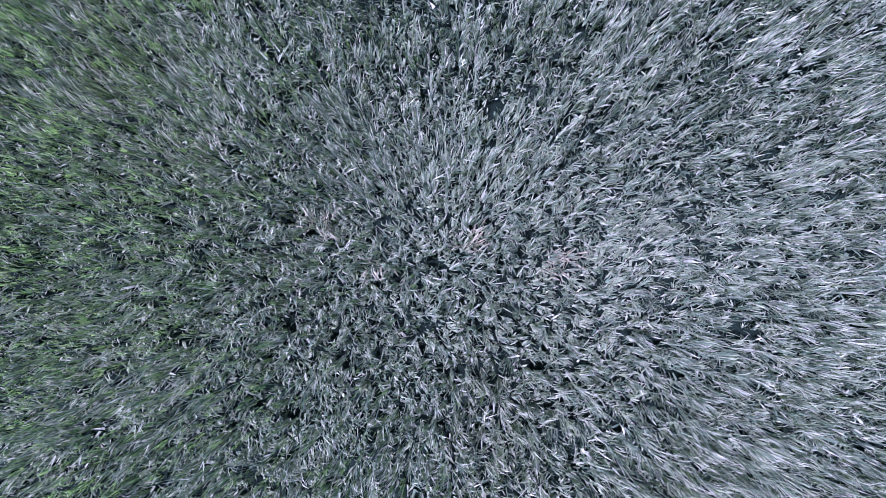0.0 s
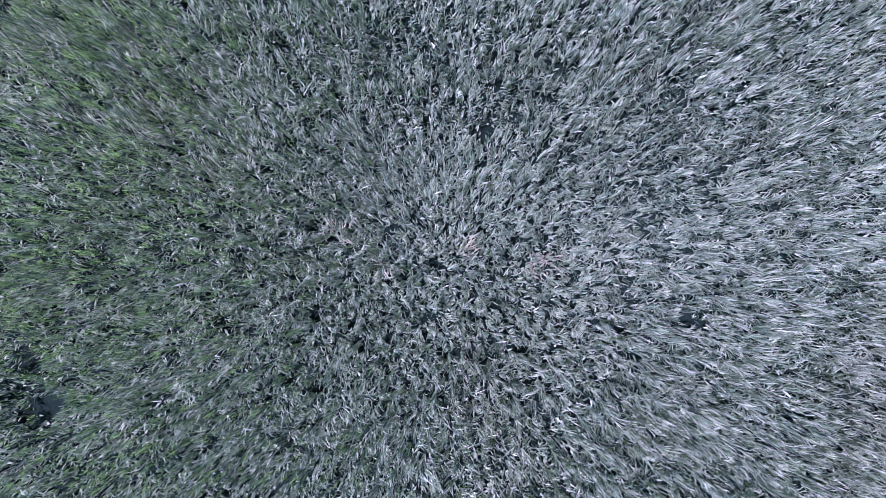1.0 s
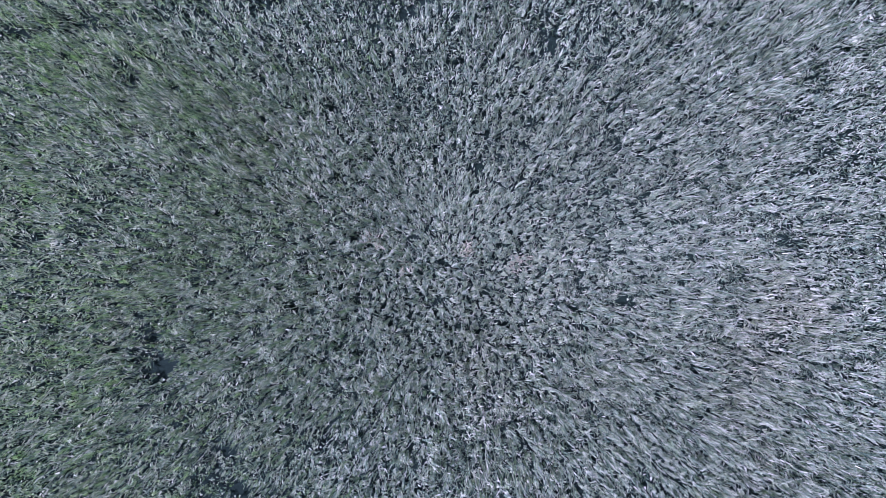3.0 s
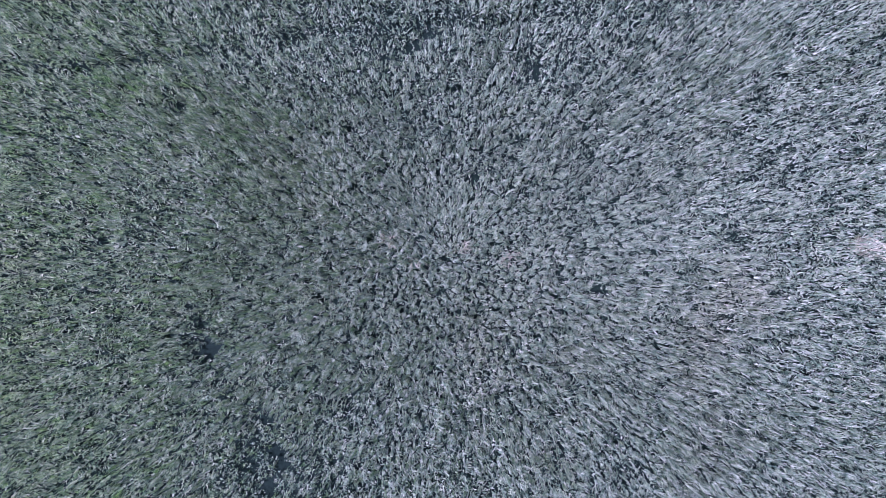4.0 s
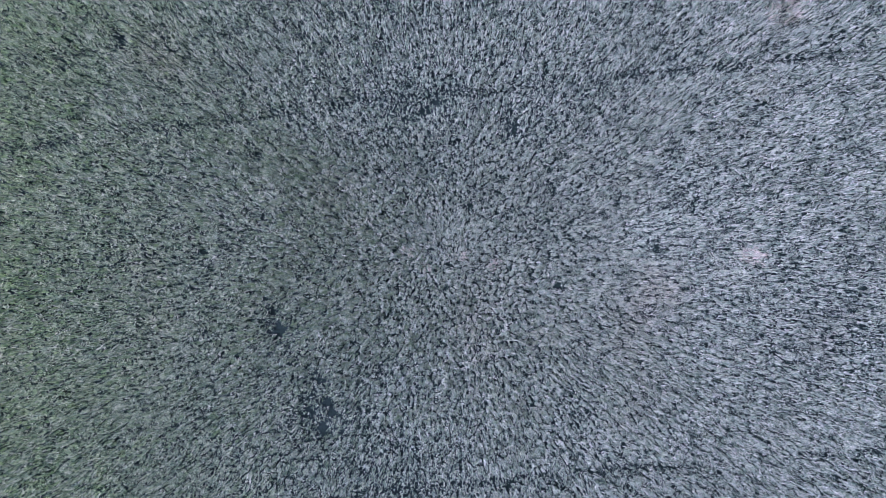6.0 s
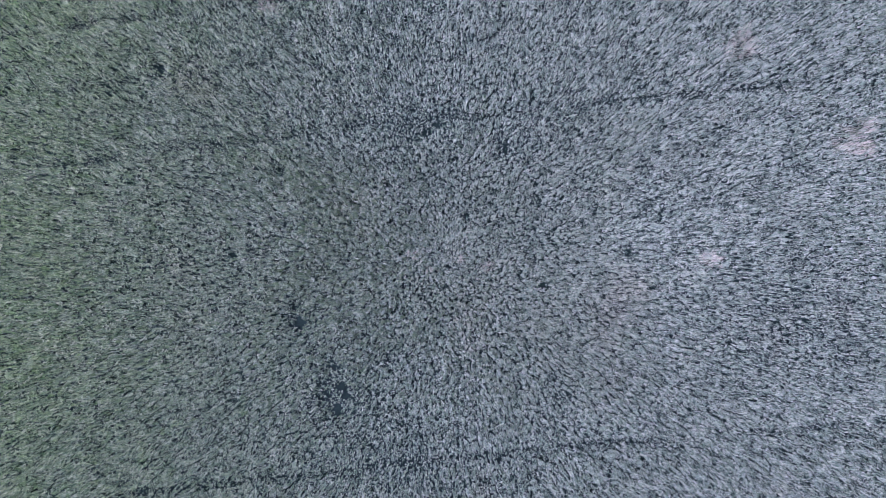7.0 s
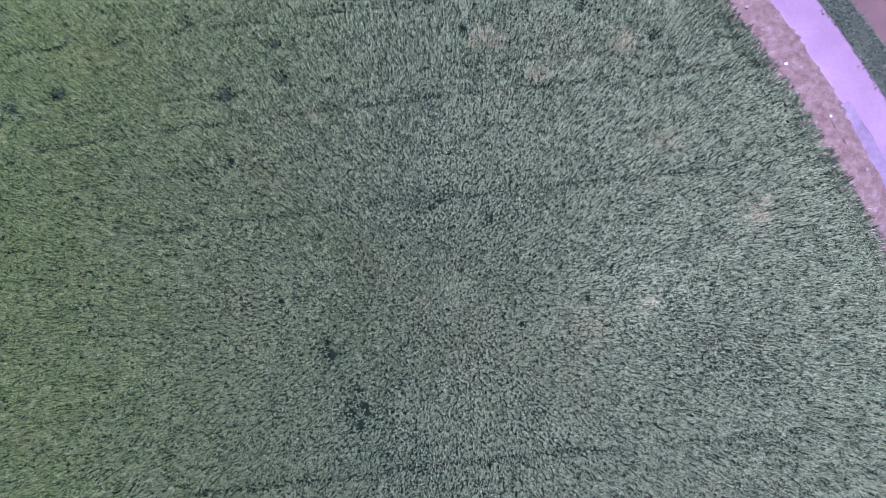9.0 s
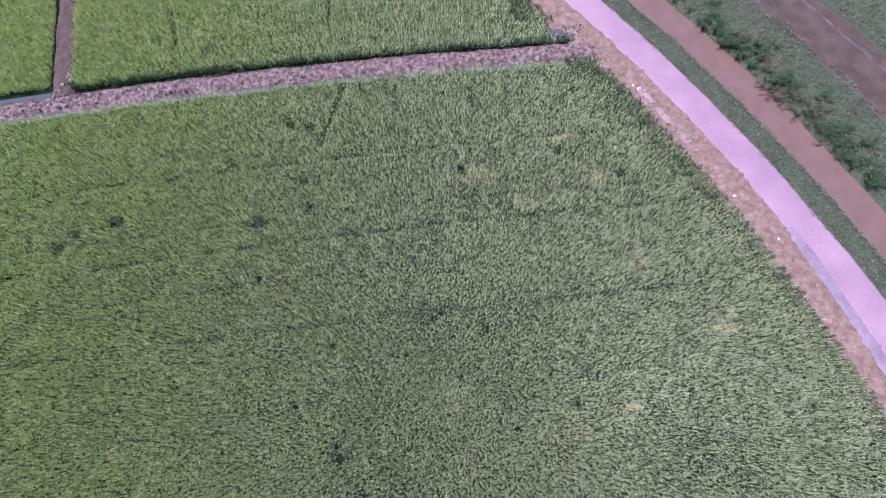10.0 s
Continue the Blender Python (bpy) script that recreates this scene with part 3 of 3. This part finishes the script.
def sheet(x, y, size, turn):
    """A crumpled piece of plastic sheet."""
    bm = bmesh.new()
    bmesh.ops.create_grid(bm, x_segments=8, y_segments=8, size=size / 2)
    for v in bm.verts:
        k = 1 + 0.35 * noise.noise(Vector((v.co.x / size * 3, v.co.y / size * 3, x)))
        v.co = Vector((v.co.x * k, v.co.y * 0.6 * k, size * 0.2 * (0.6 + noise.noise(Vector((v.co.x / size * 4, v.co.y / size * 4, y))))))
    bmesh.ops.solidify(bm, geom=bm.faces[:], thickness=0.006)
    ob = part("plastic_scrap", bm, M_LITTER)
    ob.matrix_basis = pose(x, y, lane_top(x, y) - 0.01, 0, 0, turn)
    return tagged(ob, "crumpled white plastic scrap lying on bare earth", "litter", "litter along the road")


for x, y, size, turn in [(13.95, 21.85, 0.32, 30), (13.6, 22.2, 0.18, 80), (18.65, 13.15, 0.2, 10), (20.6, 10.05, 0.22, 60), (23.0, 12.9, 0.2, 120)]:
    sheet(x, y, size, turn)
for x, y, size in [(16.05, 18.0, 0.32), (15.75, 18.3, 0.24), (16.3, 17.65, 0.22), (14.5, 20.9, 0.2), (14.9, 20.1, 0.16), (14.25, 21.6, 0.4), (14.1, 21.2, 0.26), (14.8, 20.6, 0.3), (15.2, 19.9, 0.22), (15.5, 18.9, 0.38), (16.6, 17.3, 0.3), (16.9, 16.6, 0.24), (22.0, 7.0, 0.24), (17.6, 15.2, 0.16)]:
    stone("stone", x, y, size, M_STONE, "pale lump of stone on the earth shoulder", "stone", 0.55, 0.25, "stones on the shoulder")
for k in range(120):
    x, y = 9.45 + RNG.normal(0, 0.62), 27.3 + RNG.normal(0, 0.42)
    stone("rubble_piece", x, y, RNG.uniform(0.07, 0.2), M_STONE if k % 4 == 0 else M_GREY, "pale broken rubble piece in a dark gravel heap" if k % 4 == 0 else "dark grey broken rubble piece heaped by the bund", "rubble", 0.6, 0.15, "rubble heap")
for k in range(18):
    x, y = -28.9 + RNG.normal(0, 0.4), 23.8 + RNG.normal(0, 0.7)
    stone("stone", x, y, RNG.uniform(0.06, 0.3), M_STONE if k % 3 else M_GREY, "flat grey stone where two bunds meet", "stone", 0.4, 0.2, "stones where the bunds meet")
for x, y, size in [(-28.7, 24.3, 0.34), (-28.55, 25.05, 0.26), (-29.3, 22.5, 0.3), (-28.2, 24.7, 0.3), (-29.1, 23.2, 0.24), (-28.9, 23.8, 0.2), (-28.3, 25.5, 0.22)]:
    stone("stone", x, y, size, M_STONE, "pale grey stone where two bunds meet", "stone", 0.55, 0.2, "stones where the bunds meet")


def mound(x, y, length, width, height, turn, seed, material, label):
    """A low heap of spilled earth with a wandering rim."""
    bm = bmesh.new()
    bmesh.ops.create_grid(bm, x_segments=26, y_segments=14, size=0.5)
    for v in bm.verts:
        p = Vector((v.co.x * 2, v.co.y * 2, seed))
        rim = 0.85 + 0.35 * noise.noise(p * 1.5)
        d = min(1.0, p.xy.length / rim)
        lump = 0.6 + 0.5 * noise.noise(p * 4) + 0.25 * noise.noise(p * 9)
        v.co = Vector((v.co.x * length, v.co.y * width, height * (1 - d * d) * lump - 0.02 - 0.08 * (d >= 1.0)))
    ob = part("earth_heap", bm, material)
    ob.matrix_basis = pose(x, y, (0.1 if material is M_GREY else lane_top(x, y)) + 0.01, 0, 0, turn)
    return tagged(ob, label, "heap", "earth heaps")


for k, (x, y, length, width, height, turn) in enumerate([(14.35, 21.3, 1.9, 0.75, 0.14, -58), (15.35, 19.5, 2.0, 0.6, 0.12, -60), (16.35, 17.7, 1.6, 0.7, 0.13, -62)]):
    mound(x, y, length, width, height, turn, 5.0 + 3 * k, M_SPILL, "pale pinkish heap of spilled earth beside the road")
mound(9.4, 27.3, 2.8, 1.6, 0.2, -20, 17.0, M_GREY, "low dark grey heap of gravel by the bund")

cl = np.random.default_rng(77)
n = 4500
cx = cl.uniform(-40, 11, n)
cw = (south_y(cx) + north_y(cx)) / 2 + cl.normal(0, 0.4, n)
cs = cl.gamma(2.0, 0.014, n) + 0.012
corner = np.array([[1, 0, 0], [-1, 0, 0], [0, 1, 0], [0, -1, 0], [0, 0, 1], [0, 0, -1]], float)
clod = corner[None] * cs[:, None, None] * cl.uniform(0.5, 1.2, (n, 6, 1)) + cl.normal(0, 0.15, (n, 6, 3)) * cs[:, None, None]
deep = np.abs(cw - (south_y(cx) + north_y(cx)) / 2)
clod += np.stack([cx, cw, 0.05 + 0.23 * np.clip((0.85 - deep) / 0.3, 0, 1)], 1)[:, None]
tri = np.array([[0, 2, 4], [2, 1, 4], [1, 3, 4], [3, 0, 4], [2, 0, 5], [1, 2, 5], [3, 1, 5], [0, 3, 5]])
tagged(new("soil_clods", array_mesh("soil_clods", clod.reshape(-1, 3), [((np.arange(n) * 6)[:, None, None] + tri).reshape(-1, 3)], [M_BUND])),
       "loose crumbled earth clods strewn along the bund", "clods", kind="stuff")


gn = 520
gt = cl.uniform(0, 1, gn)
gxy = np.stack([13.7 + 3.0 * gt, 22.2 - 5.0 * gt], 1) + cl.normal(0, 0.28, (gn, 2)) + np.array([0.15, 0.05])
gs = cl.gamma(2.0, 0.014, gn) + 0.015
pebble = corner[None] * gs[:, None, None] * cl.uniform(0.6, 1.2, (gn, 6, 1)) + cl.normal(0, 0.15, (gn, 6, 3)) * gs[:, None, None]
pebble += np.concatenate([gxy, np.array([[lane_top(px, py) + 0.01] for px, py in gxy])], 1)[:, None]
tagged(new("gravel", array_mesh("gravel", pebble.reshape(-1, 3), [((np.arange(gn) * 6)[:, None, None] + tri).reshape(-1, 3)], [M_STONE])),
       "pale grey gravel scattered on the earth shoulder", "gravel", kind="stuff")


def shrub(x, y, height, seed, label, material):
    """A low shrub: forking stems, and leaves set along and round them."""
    rng = np.random.default_rng(seed)
    base = new("shrub")
    base.location = (x, y, float(ground_height(np.array(x), np.array(y))) + 0.06)
    tips = []
    for s in range(9):
        bm = bmesh.new()
        a, lean = rng.uniform(0, 6.28), rng.uniform(0.2, 0.9)
        p, rad = Vector((0, 0, 0)), 0.014 * height
        ring = None
        for k in range(5):
            turn = [bm.verts.new(p + Vector((math.cos(q), math.sin(q), 0)) * rad) for q in (0, 1.57, 3.14, 4.71)]
            if ring:
                for q in range(4):
                    bm.faces.new((ring[q], ring[(q + 1) % 4], turn[(q + 1) % 4], turn[q]))
            ring = turn
            tips.append(p.copy())
            p = p + Vector((math.cos(a) * lean, math.sin(a) * lean, 1 - 0.4 * lean * k / 4)) * height * 0.24
            a += rng.normal(0, 0.35)
            rad *= 0.75
        tips.append(p.copy())
        part("stem", bm, M_DEAD, base)
    near = np.array([t for t in tips if t.z > height * 0.15])
    at = near[rng.integers(0, len(near), 420)] + rng.normal(0, 0.11 * height, (420, 3))
    at[:, 2] = np.maximum(at[:, 2], 0.04)
    n = len(at)
    v, f = blades(at[:, 0], at[:, 1], at[:, 2], rng.uniform(0.1, 0.22, n) * height, rng.uniform(0, 6.28, n), rng.uniform(0.4, 1.6, n), rng.uniform(0, 0.9, n), rng.uniform(0.03, 0.06, n) * height, rng.normal(0, 0.5, n), 3)
    foliage = new("foliage", array_mesh("foliage", v, f, [material]))
    foliage.parent = base
    return tagged(base, label, "shrub", "shrubs on the canal bank")


def bank_place(y, off):
    """The place at a distance beyond the road's edge, abreast of the road at y."""
    slope = float(road_x(y + 0.5) - road_x(y - 0.5))
    return float(road_x(y)) + off / math.sqrt(1 + slope**2), y - off * slope / math.sqrt(1 + slope**2)


first = {}
for k in range(120):
    yy, off = RNG.uniform(2, 30), 6.7 + abs(RNG.normal(0, 0.85))
    px, py = bank_place(yy, off)
    dry = k % 8 == 5
    kind = (k % 4, dry)
    size = RNG.uniform(0.5, 1.15)
    if kind not in first:
        label = "low brownish shrub with dry leaves on the canal bank" if dry else "low bushy dark green shrub on the canal bank"
        first[kind] = shrub(px, py, 0.75, 90 + k, label, M_DRY if dry else M_WEED)
    else:
        m = Matrix.Translation((px, py, float(ground_height(np.array(px), np.array(py))) + 0.06)) @ pose(0, 0, 0, 0, 0, RNG.uniform(0, 360))
        copy_thing(first[kind], m).scale = (size,) * 3

# withered growth hanging over the water
for k, (px, py, size) in enumerate([(22.9, 22.0, 0.8), (23.3, 21.0, 1.1), (23.6, 20.6, 0.8), (24.6, 19.4, 0.9), (24.3, 19.9, 0.6), (26.1, 17.2, 1.0), (26.5, 16.6, 0.8), (28.3, 13.6, 0.9)]):
    source = first[(1, True)] if (1, True) in first else first[min(f for f in first if f[1])]
    m = pose(px, py, -0.12, 0, 0, 47 * k)
    hung = copy_thing(source, m)
    hung.scale = (size, size, size * 0.7)
    tagged(hung, "withered brown shrub hanging over the canal water", "shrub", "withered shrubs by the water")


def dead_branch(x, y, length, turn, seed):
    """A bare forked branch lying in the canal's edge."""
    rng = np.random.default_rng(seed)
    bm = bmesh.new()

    def limb(p, d, rad, left, depth):
        ring = None
        for k in range(5):
            side = d.cross(Vector((0, 0, 1))).normalized()
            up = side.cross(d).normalized()
            turn_ring = [bm.verts.new(p + (side * math.cos(q) + up * math.sin(q)) * rad) for q in (0, 1.26, 2.51, 3.77, 5.03)]
            if ring:
                for q in range(5):
                    bm.faces.new((ring[q], ring[(q + 1) % 5], turn_ring[(q + 1) % 5], turn_ring[q]))
            ring = turn_ring
            if depth and k in (1, 2, 3):
                a = rng.choice([-1, 1]) * rng.uniform(0.5, 1.0)
                e = Vector((d.x * math.cos(a) - d.y * math.sin(a), d.x * math.sin(a) + d.y * math.cos(a), rng.uniform(-0.05, 0.35))).normalized()
                limb(p, e, rad * 0.65, left * 0.5, depth - 1)
            p = p + d * left / 4
            d = (d + Vector(rng.normal(0, 0.13, 3))).normalized()
            rad *= 0.8

    limb(Vector((0, 0, 0.03)), Vector((1, 0, 0.08)).normalized(), 0.07, length, 2)
    ob = part("dead_branch", bm, M_DEAD)
    ob.matrix_basis = pose(x, y, -0.06, 0, 0, turn)
    return tagged(ob, "dark bare forked branch lying at the canal's edge", "branch", "branches in the canal")


for k, (x, y, length, turn) in enumerate([(23.2, 22.0, 1.0, 200), (23.4, 21.0, 1.1, 165), (24.5, 19.3, 0.9, 215), (24.2, 19.8, 0.8, 170), (26.0, 17.0, 1.0, 190), (26.3, 16.6, 0.8, 250), (28.3, 13.3, 0.9, 180)]):
    dead_branch(x, y, length, turn, 300 + k)
